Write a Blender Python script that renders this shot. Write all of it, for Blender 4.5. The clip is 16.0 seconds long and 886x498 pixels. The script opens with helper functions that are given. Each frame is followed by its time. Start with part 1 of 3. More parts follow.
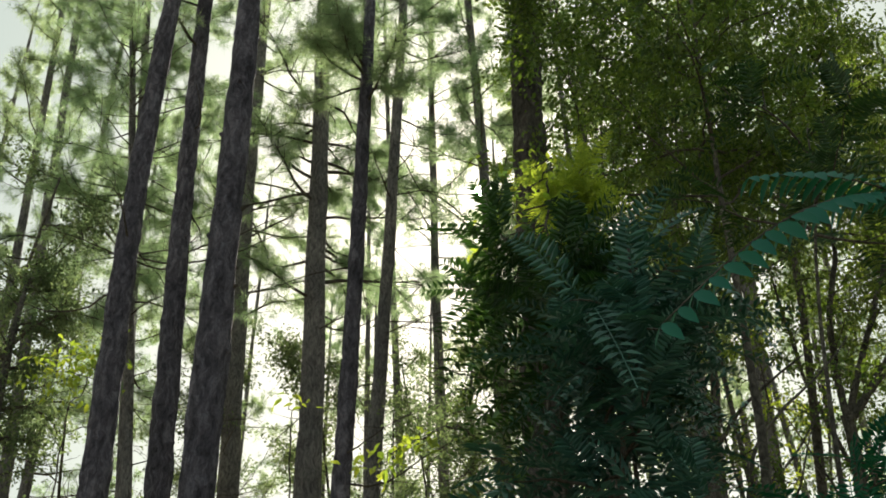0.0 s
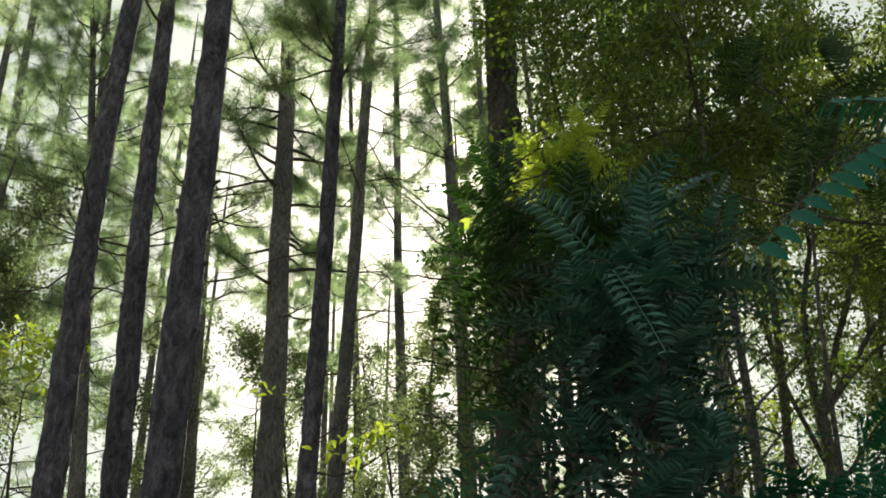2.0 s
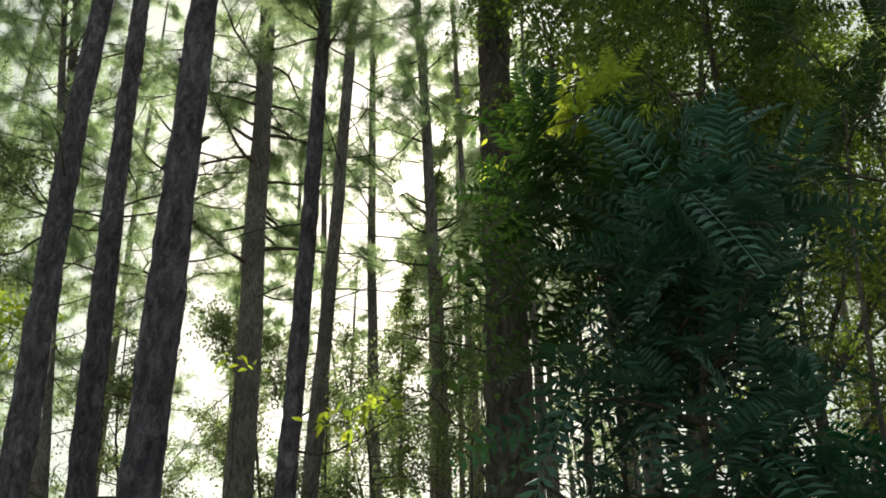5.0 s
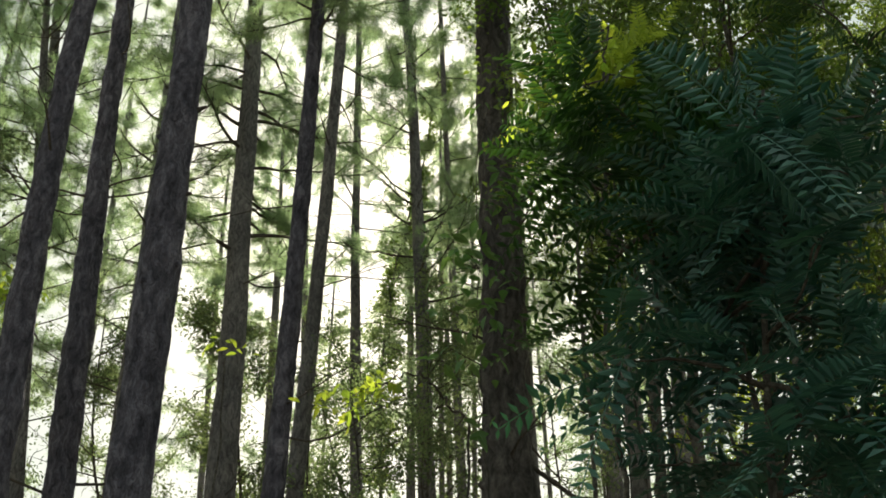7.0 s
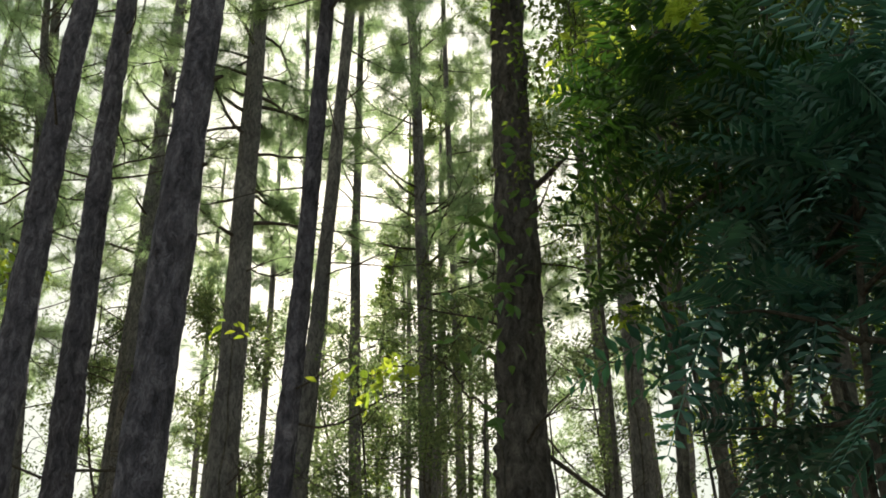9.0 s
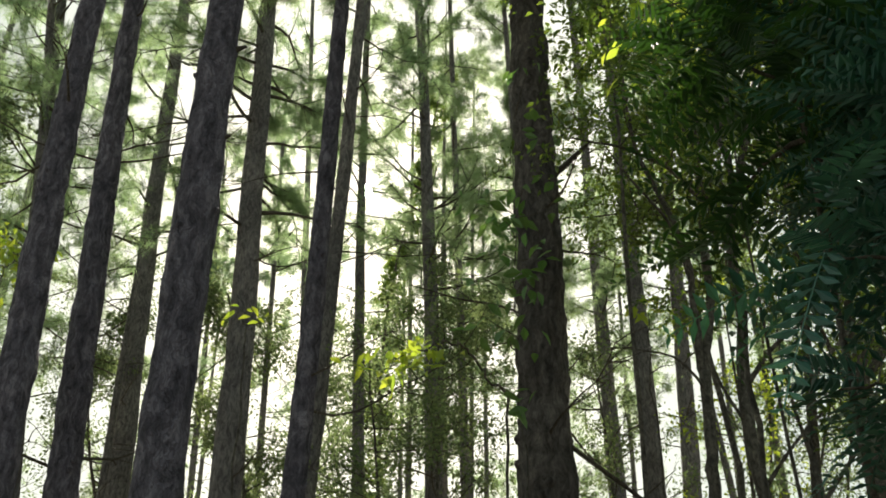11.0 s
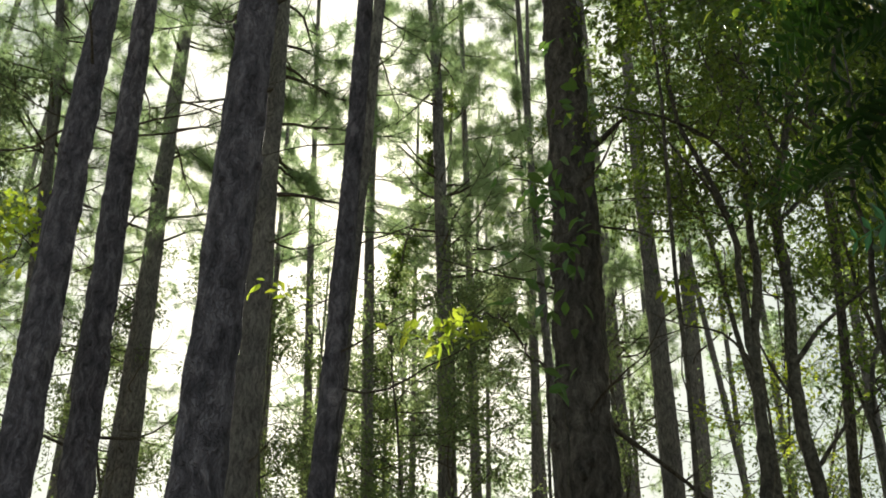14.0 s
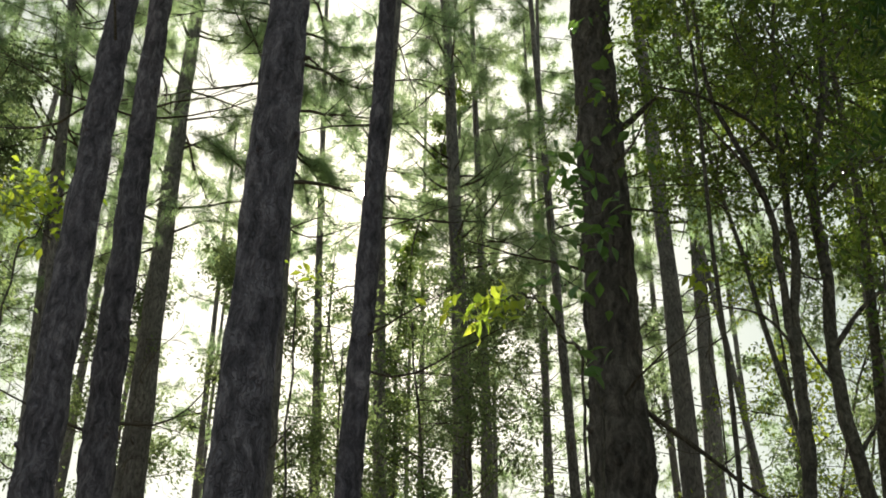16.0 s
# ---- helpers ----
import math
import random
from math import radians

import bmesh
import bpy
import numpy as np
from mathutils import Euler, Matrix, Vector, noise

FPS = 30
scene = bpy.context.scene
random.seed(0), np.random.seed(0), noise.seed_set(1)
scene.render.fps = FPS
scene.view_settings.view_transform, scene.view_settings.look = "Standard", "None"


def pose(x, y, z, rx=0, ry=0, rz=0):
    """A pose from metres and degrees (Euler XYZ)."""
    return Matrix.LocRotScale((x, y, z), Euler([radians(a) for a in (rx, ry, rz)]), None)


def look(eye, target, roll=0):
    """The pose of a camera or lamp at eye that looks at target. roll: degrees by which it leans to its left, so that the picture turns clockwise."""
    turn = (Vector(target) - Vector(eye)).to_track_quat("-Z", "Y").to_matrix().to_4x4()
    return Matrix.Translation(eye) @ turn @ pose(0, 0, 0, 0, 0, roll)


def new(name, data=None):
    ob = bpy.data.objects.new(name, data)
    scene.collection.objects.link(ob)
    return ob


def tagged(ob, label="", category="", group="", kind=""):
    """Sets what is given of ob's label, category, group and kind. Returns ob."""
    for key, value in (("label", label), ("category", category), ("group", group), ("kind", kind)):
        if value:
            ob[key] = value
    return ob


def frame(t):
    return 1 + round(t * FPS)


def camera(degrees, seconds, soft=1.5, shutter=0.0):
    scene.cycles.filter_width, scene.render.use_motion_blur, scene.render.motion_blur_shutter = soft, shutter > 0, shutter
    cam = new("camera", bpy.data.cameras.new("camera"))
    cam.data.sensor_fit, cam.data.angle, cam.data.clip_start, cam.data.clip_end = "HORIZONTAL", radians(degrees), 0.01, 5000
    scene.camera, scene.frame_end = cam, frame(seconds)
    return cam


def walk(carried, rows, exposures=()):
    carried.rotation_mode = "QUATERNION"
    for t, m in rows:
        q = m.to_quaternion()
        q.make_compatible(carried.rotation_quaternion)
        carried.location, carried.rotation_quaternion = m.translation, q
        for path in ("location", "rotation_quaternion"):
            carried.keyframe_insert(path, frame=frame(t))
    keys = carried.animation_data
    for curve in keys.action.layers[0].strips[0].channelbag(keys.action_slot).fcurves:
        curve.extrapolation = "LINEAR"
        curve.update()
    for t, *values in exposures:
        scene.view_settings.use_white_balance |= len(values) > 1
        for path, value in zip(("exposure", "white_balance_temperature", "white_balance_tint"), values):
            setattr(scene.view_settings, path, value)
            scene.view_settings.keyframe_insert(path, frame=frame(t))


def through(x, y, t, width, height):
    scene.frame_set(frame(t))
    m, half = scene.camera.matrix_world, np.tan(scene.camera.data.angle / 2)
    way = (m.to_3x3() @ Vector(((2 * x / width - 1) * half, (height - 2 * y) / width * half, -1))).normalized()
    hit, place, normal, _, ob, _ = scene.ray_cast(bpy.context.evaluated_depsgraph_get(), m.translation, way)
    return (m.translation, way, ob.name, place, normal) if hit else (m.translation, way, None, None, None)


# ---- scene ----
cam = camera(44.6, 16.0, soft=1.75)
# seconds, x, y, z, then yaw to the left of +y, pitch up and roll in degrees
PATH = [
    (0, 0.084, 0.073, 1.600, 2.37, 30.97, 0.23),
    (0.5, 0.034, 0.150, 1.602, 1.65, 30.99, 0.12),
    (1, -0.016, 0.228, 1.603, 0.96, 31.00, 0.01),
    (1.5, -0.066, 0.307, 1.604, 0.24, 30.97, -0.07),
    (2, -0.116, 0.388, 1.605, -0.37, 30.94, -0.17),
    (2.5, -0.166, 0.470, 1.605, -0.96, 30.91, -0.26),
    (3, -0.217, 0.553, 1.605, -1.43, 30.86, -0.27),
    (3.5, -0.267, 0.636, 1.605, -1.75, 30.81, -0.28),
    (4, -0.317, 0.720, 1.604, -1.99, 30.76, -0.23),
    (5.2, -0.438, 0.925, 1.600, -2.86, 30.79, -0.13),
    (6.5, -0.570, 1.150, 1.594, -3.79, 30.83, -0.02),
    (7, -0.621, 1.236, 1.591, -4.22, 30.82, 0.02),
    (7.5, -0.673, 1.323, 1.587, -4.45, 30.80, 0.18),
    (8, -0.724, 1.409, 1.584, -4.59, 30.80, 0.25),
    (9.2, -0.850, 1.615, 1.573, -4.77, 30.90, 0.53),
    (10.5, -0.988, 1.835, 1.558, -4.97, 31.01, 0.83),
    (11, -1.042, 1.918, 1.552, -5.03, 31.07, 0.96),
    (11.5, -1.096, 2.000, 1.545, -5.09, 31.12, 1.05),
    (12, -1.151, 2.082, 1.539, -5.18, 31.16, 1.12),
    (12.5, -1.206, 2.162, 1.531, -5.24, 31.16, 1.22),
    (13, -1.262, 2.241, 1.523, -5.29, 31.14, 1.22),
    (13.5, -1.318, 2.318, 1.515, -5.34, 31.10, 1.29),
    (14, -1.375, 2.395, 1.507, -5.39, 31.12, 1.33),
    (14.5, -1.432, 2.469, 1.498, -5.41, 31.14, 1.39),
    (15, -1.490, 2.542, 1.489, -5.40, 31.14, 1.43),
    (15.5, -1.549, 2.613, 1.479, -5.39, 31.12, 1.46),
    (16, -1.608, 2.682, 1.469, -5.37, 31.07, 1.46),
]


def aim(x, y, z, yaw, pitch, roll):
    a, b = radians(yaw), radians(pitch)
    ahead = Vector((-math.sin(a) * math.cos(b), math.cos(a) * math.cos(b), math.sin(b)))
    eye = Vector((x, y, z))
    return look(eye, eye + ahead * 10, roll)


walk(cam, [(t, aim(*row)) for t, *row in PATH], exposures=[(0, 1.1), (9.6, 1.12), (10.5, 1.32), (11.3, 1.14), (16, 1.14)])

# ---- light: low sun ahead behind the trees, hazy bright sky ----
SUN_UP = radians(34)
TO_SUN = Vector((0, math.cos(SUN_UP), math.sin(SUN_UP)))
world = bpy.data.worlds.new("world")
scene.world = world
world.use_nodes = True
wn, wl = world.node_tree.nodes, world.node_tree.links
sky = wn.new("ShaderNodeTexSky")
sky.sky_type, sky.sun_disc = "NISHITA", False
sky.sun_elevation, sky.sun_rotation = SUN_UP, 0.0
sky.air_density, sky.dust_density, sky.ozone_density = 1.0, 4.0, 1.0
back = wn["Background"]
back.inputs["Strength"].default_value = 0.013
wl.new(sky.outputs["Color"], back.inputs["Color"])
haze = wn.new("ShaderNodeBackground")  # thin white haze all over the sky
haze.inputs["Color"].default_value = (0.80, 0.97, 0.83, 1)
haze.inputs["Strength"].default_value = 0.25
both = wn.new("ShaderNodeAddShader")
wl.new(back.outputs[0], both.inputs[0])
wl.new(haze.outputs[0], both.inputs[1])
wl.new(both.outputs[0], wn["World Output"].inputs["Surface"])
sun_data = bpy.data.lights.new("sun", "SUN")
sun_data.energy, sun_data.angle, sun_data.color = 5.0, radians(0.5), (1.0, 0.93, 0.78)
sun = new("sun", sun_data)
sun.matrix_world = look(TO_SUN * 60, (0, 0, 0))


def sun_ball():
    """The sun itself, far behind the wood."""
    m = bpy.data.materials.new("sun_glow")
    m.use_nodes = True
    n = m.node_tree.nodes
    e = n.new("ShaderNodeEmission")
    e.inputs["Color"].default_value, e.inputs["Strength"].default_value = (1.0, 0.98, 0.88, 1), 1500.0
    m.node_tree.links.new(e.outputs[0], n["Material Output"].inputs["Surface"])
    bm = bmesh.new()
    bmesh.ops.create_icosphere(bm, subdivisions=4, radius=24)
    me = bpy.data.meshes.new("sun_ball")
    bm.to_mesh(me)
    me.materials.append(m)
    ball = new("backdrop_sun", me)
    ball.location = TO_SUN * 4200
    ball.visible_shadow = False
    return tagged(ball, "low bright white sun behind the trees", "sun", kind="structure")


sun_ball()


# ---- materials ----
def shader(name):
    m = bpy.data.materials.new(name)
    m.use_nodes = True
    n, l = m.node_tree.nodes, m.node_tree.links
    return m, n, l, n["Principled BSDF"]


def ramp(n, stops):
    r = n.new("ShaderNodeValToRGB")
    while len(r.color_ramp.elements) < len(stops):
        r.color_ramp.elements.new(0.5)
    for e, (p, c) in zip(r.color_ramp.elements, stops):
        e.position, e.color = p, (*c, 1)
    return r


def bark(name, deep, mid, pale, across=15.0, along=2.6, relief=0.02, moss=0.0):
    """Furrowed bark: long broken streaks, narrow cracks, fine grain and slow blotches."""
    m, n, l, b = shader(name)
    co = n.new("ShaderNodeTexCoord")
    warp = n.new("ShaderNodeTexNoise")
    warp.inputs["Scale"].default_value, warp.inputs["Detail"].default_value = 5.0, 4.0
    add = n.new("ShaderNodeMixRGB")
    add.blend_type = "ADD"
    add.inputs[0].default_value = 0.2
    l.new(co.outputs["Object"], warp.inputs["Vector"])
    l.new(co.outputs["Object"], add.inputs[1])
    l.new(warp.outputs["Color"], add.inputs[2])

    def stretched(kx, kz):
        mp = n.new("ShaderNodeMapping")
        mp.inputs["Scale"].default_value = (kx, kx, kz)
        l.new(add.outputs[0], mp.inputs["Vector"])
        return mp

    streak = n.new("ShaderNodeTexNoise")
    streak.inputs["Scale"].default_value, streak.inputs["Detail"].default_value, streak.inputs["Roughness"].default_value = 1.0, 6.0, 0.6
    l.new(stretched(across * 1.8, along * 2.6).outputs[0], streak.inputs["Vector"])
    plate = n.new("ShaderNodeTexVoronoi")
    plate.feature = "DISTANCE_TO_EDGE"
    l.new(stretched(across * 1.1, along * 1.5).outputs[0], plate.inputs["Vector"])
    blot = n.new("ShaderNodeTexNoise")
    blot.inputs["Scale"].default_value, blot.inputs["Detail"].default_value = 1.6, 5.0
    l.new(co.outputs["Object"], blot.inputs["Vector"])
    tone = ramp(n, [(0.34, deep), (0.5, mid), (0.68, pale)])
    l.new(streak.outputs["Fac"], tone.inputs[0])
    crack = ramp(n, [(0.0, (0.66, 0.64, 0.64)), (0.1, (1, 1, 1))])
    l.new(plate.outputs["Distance"], crack.inputs[0])
    spot = ramp(n, [(0.35, (0.68, 0.66, 0.68)), (0.65, (1.15, 1.12, 1.1))])
    l.new(blot.outputs["Fac"], spot.inputs[0])
    last = tone
    for layer in (crack, spot):
        mul = n.new("ShaderNodeMixRGB")
        mul.blend_type = "MULTIPLY"
        mul.inputs[0].default_value = 1.0
        l.new(last.outputs[0], mul.inputs[1])
        l.new(layer.outputs[0], mul.inputs[2])
        last = mul
    if moss:
        grow = ramp(n, [(0.56, (0, 0, 0)), (0.74, (moss, moss, moss))])
        far = n.new("ShaderNodeTexNoise")
        far.inputs["Scale"].default_value, far.inputs["Detail"].default_value = 2.2, 5.0
        l.new(co.outputs["Object"], far.inputs["Vector"])
        l.new(far.outputs["Fac"], grow.inputs[0])
        mul = n.new("ShaderNodeMixRGB")
        mul.inputs[2].default_value = (0.09, 0.1, 0.05, 1)
        l.new(grow.outputs[0], mul.inputs[0])
        l.new(last.outputs[0], mul.inputs[1])
        last = mul
    l.new(last.outputs[0], b.inputs["Base Color"])
    b.inputs["Roughness"].default_value = 0.9
    b.inputs["Specular IOR Level"].default_value = 0.25
    h = n.new("ShaderNodeMath")
    h.operation = "MULTIPLY_ADD"
    h.inputs[1].default_value = 1.4
    l.new(streak.outputs["Fac"], h.inputs[0])
    l.new(crack.outputs[0], h.inputs[2])
    bump = n.new("ShaderNodeBump")
    bump.inputs["Strength"].default_value, bump.inputs["Distance"].default_value = 0.8, relief
    l.new(h.outputs[0], bump.inputs["Height"])
    l.new(bump.outputs[0], b.inputs["Normal"])
    return m


def foliage(name, dark, light, glow, through=0.45, rough=0.45, gloss=0.35):
    """Leaves: each leaf a shade of its own, light passes through them."""
    m, n, l, b = shader(name)
    geo, obj = n.new("ShaderNodeNewGeometry"), n.new("ShaderNodeObjectInfo")
    co, blot = n.new("ShaderNodeTexCoord"), n.new("ShaderNodeTexNoise")
    blot.inputs["Scale"].default_value, blot.inputs["Detail"].default_value = 1.7, 3.0
    l.new(co.outputs["Object"], blot.inputs["Vector"])
    a = n.new("ShaderNodeMath")
    a.operation = "MULTIPLY_ADD"
    a.inputs[1].default_value = 0.55
    l.new(geo.outputs["Random Per Island"], a.inputs[0])
    c = n.new("ShaderNodeMath")
    c.operation = "MULTIPLY"
    c.inputs[1].default_value = 0.45
    l.new(blot.outputs["Fac"], c.inputs[0])
    l.new(c.outputs[0], a.inputs[2])
    tone = ramp(n, [(0.15, dark), (0.8, light)])
    l.new(a.outputs[0], tone.inputs[0])
    hue = n.new("ShaderNodeHueSaturation")
    v = n.new("ShaderNodeMath")
    v.operation = "MULTIPLY_ADD"
    v.inputs[1].default_value, v.inputs[2].default_value = 0.04, 0.48
    l.new(obj.outputs["Random"], v.inputs[0])
    l.new(v.outputs[0], hue.inputs["Hue"])
    l.new(tone.outputs[0], hue.inputs["Color"])
    l.new(hue.outputs[0], b.inputs["Base Color"])
    b.inputs["Roughness"].default_value = rough
    b.inputs["Specular IOR Level"].default_value = gloss
    t = n.new("ShaderNodeBsdfTranslucent")
    shine = n.new("ShaderNodeMixRGB")
    shine.blend_type = "MULTIPLY"
    shine.inputs[0].default_value = 1.0
    shine.inputs[2].default_value = (*glow, 1)
    l.new(hue.outputs[0], shine.inputs[1])
    l.new(shine.outputs[0], t.inputs["Color"])
    mix = n.new("ShaderNodeMixShader")
    mix.inputs[0].default_value = through
    l.new(b.outputs[0], mix.inputs[1])
    l.new(t.outputs[0], mix.inputs[2])
    l.new(mix.outputs[0], n["Material Output"].inputs["Surface"])
    return m


PINE_BARK = bark("pine_bark", (0.058, 0.052, 0.068), (0.128, 0.115, 0.148), (0.25, 0.227, 0.278), across=10, along=1.8, relief=0.035)
BROWN_BARK = bark("brown_pine_bark", (0.048, 0.041, 0.04), (0.108, 0.094, 0.09), (0.2, 0.176, 0.166), across=9, along=1.7, relief=0.035)
# farther trunks: aerial haze is put into the colour as a paler, greyer bark
HAZED_BARK = bark("hazed_pine_bark", (0.1, 0.09, 0.094), (0.2, 0.185, 0.19), (0.33, 0.31, 0.3), relief=0.02, moss=0.06)
STEM_BARK = bark("stem_bark", (0.045, 0.04, 0.036), (0.105, 0.094, 0.082), (0.2, 0.18, 0.15), 16, 5, 0.006, moss=0.1)
TWIG = bark("twig_bark", (0.05, 0.04, 0.035), (0.1, 0.085, 0.07), (0.16, 0.14, 0.12), 30, 12, 0.003)
NEEDLE = foliage("pine_needles", (0.08, 0.118, 0.078), (0.185, 0.225, 0.145), (2.4, 2.5, 1.8), 0.64)
DARK_LEAF = foliage("feather_leaves", (0.014, 0.06, 0.05), (0.066, 0.165, 0.13), (1.5, 1.8, 0.7), 0.1, 0.4, 0.42)
TEAL_LEAF = foliage("teal_leaves", (0.012, 0.085, 0.065), (0.03, 0.14, 0.105), (1.6, 2.2, 0.9), 0.16, 0.6, 0.12)
SMALL_LEAF = foliage("small_leaves", (0.03, 0.058, 0.02), (0.122, 0.158, 0.053), (2.3, 2.4, 0.75), 0.5, 0.38, 0.45)
FROND_LEAF = foliage("green_fronds", (0.015, 0.042, 0.015), (0.046, 0.096, 0.034), (1.8, 2.1, 0.6), 0.17, 0.45, 0.35)
# young leaves; on the feathery tuft this yellow stands in for sunlight
BRIGHT_LEAF = foliage("young_and_sunlit_leaves", (0.12, 0.165, 0.036), (0.21, 0.255, 0.062), (2.4, 2.4, 0.9), 0.6)
VINE_LEAF = foliage("vine_leaves", (0.06, 0.115, 0.05), (0.12, 0.185, 0.08), (1.9, 2.2, 0.9), 0.35, 0.45, 0.35)
SHRUB_LEAF = foliage("shrub_leaves", (0.058, 0.084, 0.052), (0.145, 0.175, 0.1), (2.0, 2.1, 1.3), 0.52, 0.5, 0.3)


def soil():
    m, n, l, b = shader("forest_soil")
    co = n.new("ShaderNodeTexCoord")
    big, fine = n.new("ShaderNodeTexNoise"), n.new("ShaderNodeTexNoise")
    big.inputs["Scale"].default_value, big.inputs["Detail"].default_value = 0.5, 6.0
    fine.inputs["Scale"].default_value, fine.inputs["Detail"].default_value = 26.0, 8.0
    l.new(co.outputs["Object"], big.inputs["Vector"])
    l.new(co.outputs["Object"], fine.inputs["Vector"])
    litter = ramp(n, [(0.3, (0.05, 0.035, 0.022)), (0.55, (0.13, 0.09, 0.05)), (0.75, (0.2, 0.15, 0.09))])
    l.new(fine.outputs["Fac"], litter.inputs[0])
    patch = ramp(n, [(0.48, (0, 0, 0)), (0.66, (0.8, 0.8, 0.8))])
    l.new(big.outputs["Fac"], patch.inputs[0])
    mix = n.new("ShaderNodeMixRGB")
    mix.inputs[2].default_value = (0.06, 0.09, 0.03, 1)
    l.new(patch.outputs[0], mix.inputs[0])
    l.new(litter.outputs[0], mix.inputs[1])
    l.new(mix.outputs[0], b.inputs["Base Color"])
    b.inputs["Roughness"].default_value = 0.95
    bump = n.new("ShaderNodeBump")
    bump.inputs["Distance"].default_value = 0.03
    l.new(fine.outputs["Fac"], bump.inputs["Height"])
    l.new(bump.outputs[0], b.inputs["Normal"])
    return m


SOIL = soil()


# ---- mesh tools ----
class Soup:
    """Vertices and faces gathered for one mesh."""

    def __init__(self):
        self.v, self.f, self.n = [], [], 0

    def add(self, verts, faces):
        self.v.append(np.asarray(verts, float).reshape(-1, 3))
        self.f.append(np.asarray(faces, int) + self.n)
        self.n += len(self.v[-1])


def part(name, soup, material, parent=None, label="", smooth=False):
    """One mesh object from a soup, under a thing or a part."""
    me = bpy.data.meshes.new(name)
    verts = np.concatenate(soup.v)
    sizes = np.concatenate([np.full(len(f), f.shape[1]) for f in soup.f])
    loops = np.concatenate([f.ravel() for f in soup.f])
    me.vertices.add(len(verts))
    me.vertices.foreach_set("co", verts.ravel())
    me.loops.add(len(loops))
    me.loops.foreach_set("vertex_index", loops.astype(np.int32))
    me.polygons.add(len(sizes))
    me.polygons.foreach_set("loop_start", np.r_[0, np.cumsum(sizes)[:-1]].astype(np.int32))
    me.polygons.foreach_set("use_smooth", np.full(len(sizes), smooth))
    me.update(calc_edges=True)
    me.validate()
    me.materials.append(material)
    ob = new(name, me)
    ob.parent = parent
    if label:
        tagged(ob, label)
    return ob


def unit(a):
    return a / np.maximum(np.linalg.norm(a, axis=-1, keepdims=True), 1e-9)


def tube(soup, points, radii, sides=6, rough=0.0, rng=None):
    """A round, tapering tube along points, its skin uneven by the share rough; closed at the end."""
    p, r = np.asarray(points, float), np.asarray(radii, float)
    t = unit(np.gradient(p, axis=0))
    ref = np.array([1.0, 0, 0]) if abs(t[:, 0]).mean() < 0.7 else np.array([0, 1.0, 0])
    u = unit(ref - (t * ref).sum(-1, keepdims=True) * t)
    w = np.cross(t, u)
    a = np.linspace(0, 2 * np.pi, sides, endpoint=False)
    ring = np.cos(a)[None, :, None] * u[:, None] + np.sin(a)[None, :, None] * w[:, None]
    rr = np.repeat(r[:, None], sides, 1)
    if rough:
        wob = rng.normal(0, 1, (len(p), sides))
        slow = rng.normal(0, 1, (len(p), 1)) * np.ones((1, sides))
        lump = (wob[:-2] + wob[1:-1] + wob[2:]) / 2
        wob[1:-1] = lump
        rr = rr * (1 + rough * wob + rough * 0.35 * slow)
    v = (p[:, None] + ring * rr[..., None]).reshape(-1, 3)
    i = np.arange(len(p) - 1)[:, None] * sides
    j = np.arange(sides)[None]
    k = (j + 1) % sides
    q = np.stack([i + j, i + k, i + sides + k, i + sides + j], -1).reshape(-1, 4)
    soup.add(v, q)
    soup.f.append(np.stack([(len(p) - 1) * sides + j[0], (len(p) - 1) * sides + k[0],
                            np.full(sides, (len(p) - 1) * sides)], -1)[1:-1] + soup.n - len(v))


def leaves(soup, base, ahead, up, length, width, fold=0.25):
    """Small folded leaves, two faces each."""
    ahead = unit(ahead)
    side = unit(np.cross(ahead, up))
    up = np.cross(side, ahead)
    L, W = np.asarray(length)[..., None], np.asarray(width)[..., None]
    mid = base + ahead * L * 0.45
    lift = up * W * fold
    tip = base + ahead * L - up * L * 0.12
    v = np.stack([base, mid - side * W / 2 + lift, tip, mid + side * W / 2 + lift], -2).reshape(-1, 3)
    i = np.arange(len(v) // 4)[:, None] * 4
    soup.add(v, np.concatenate([i + [0, 1, 2], i + [0, 2, 3]]))


def needles(soup, base, axis, rng, count=19, length=0.2, width=0.0062, spread=1.35, droop=0.3):
    """A loose, drooping brush of long thin needles at each base."""
    n = len(base)
    d = unit(axis[:, None] + spread * unit(rng.normal(0, 1, (n, count, 3))) + np.array([0, 0, -droop]))
    ln = length * rng.uniform(0.5, 1.2, (n, count, 1))
    b = base[:, None] - axis[:, None] * rng.uniform(0, 0.16, (n, count, 1)) + rng.normal(0, 0.015, (n, count, 3))
    s = unit(np.cross(d, rng.normal(0, 1, (n, count, 3)))) * width / 2
    v = np.stack([b - s, b + s, b + d * ln - np.array([0, 0, 0.15]) * ln], -2).reshape(-1, 3)
    soup.add(v, np.arange(len(v)).reshape(-1, 3))


def wander(rng, start, ahead, length, steps, bend=0.12, lift=0.0):
    """A crooked line from start."""
    p, d, out = np.array(start, float), unit(np.array(ahead, float)), []
    for _ in range(steps + 1):
        out.append(p.copy())
        d = unit(d + rng.normal(0, bend, 3) + np.array([0, 0, lift]))
        p = p + d * length / steps
    return np.array(out)


def thing(name, at, label, category, group=""):
    ob = new(name)
    ob.location = at
    return tagged(ob, label, category, group)


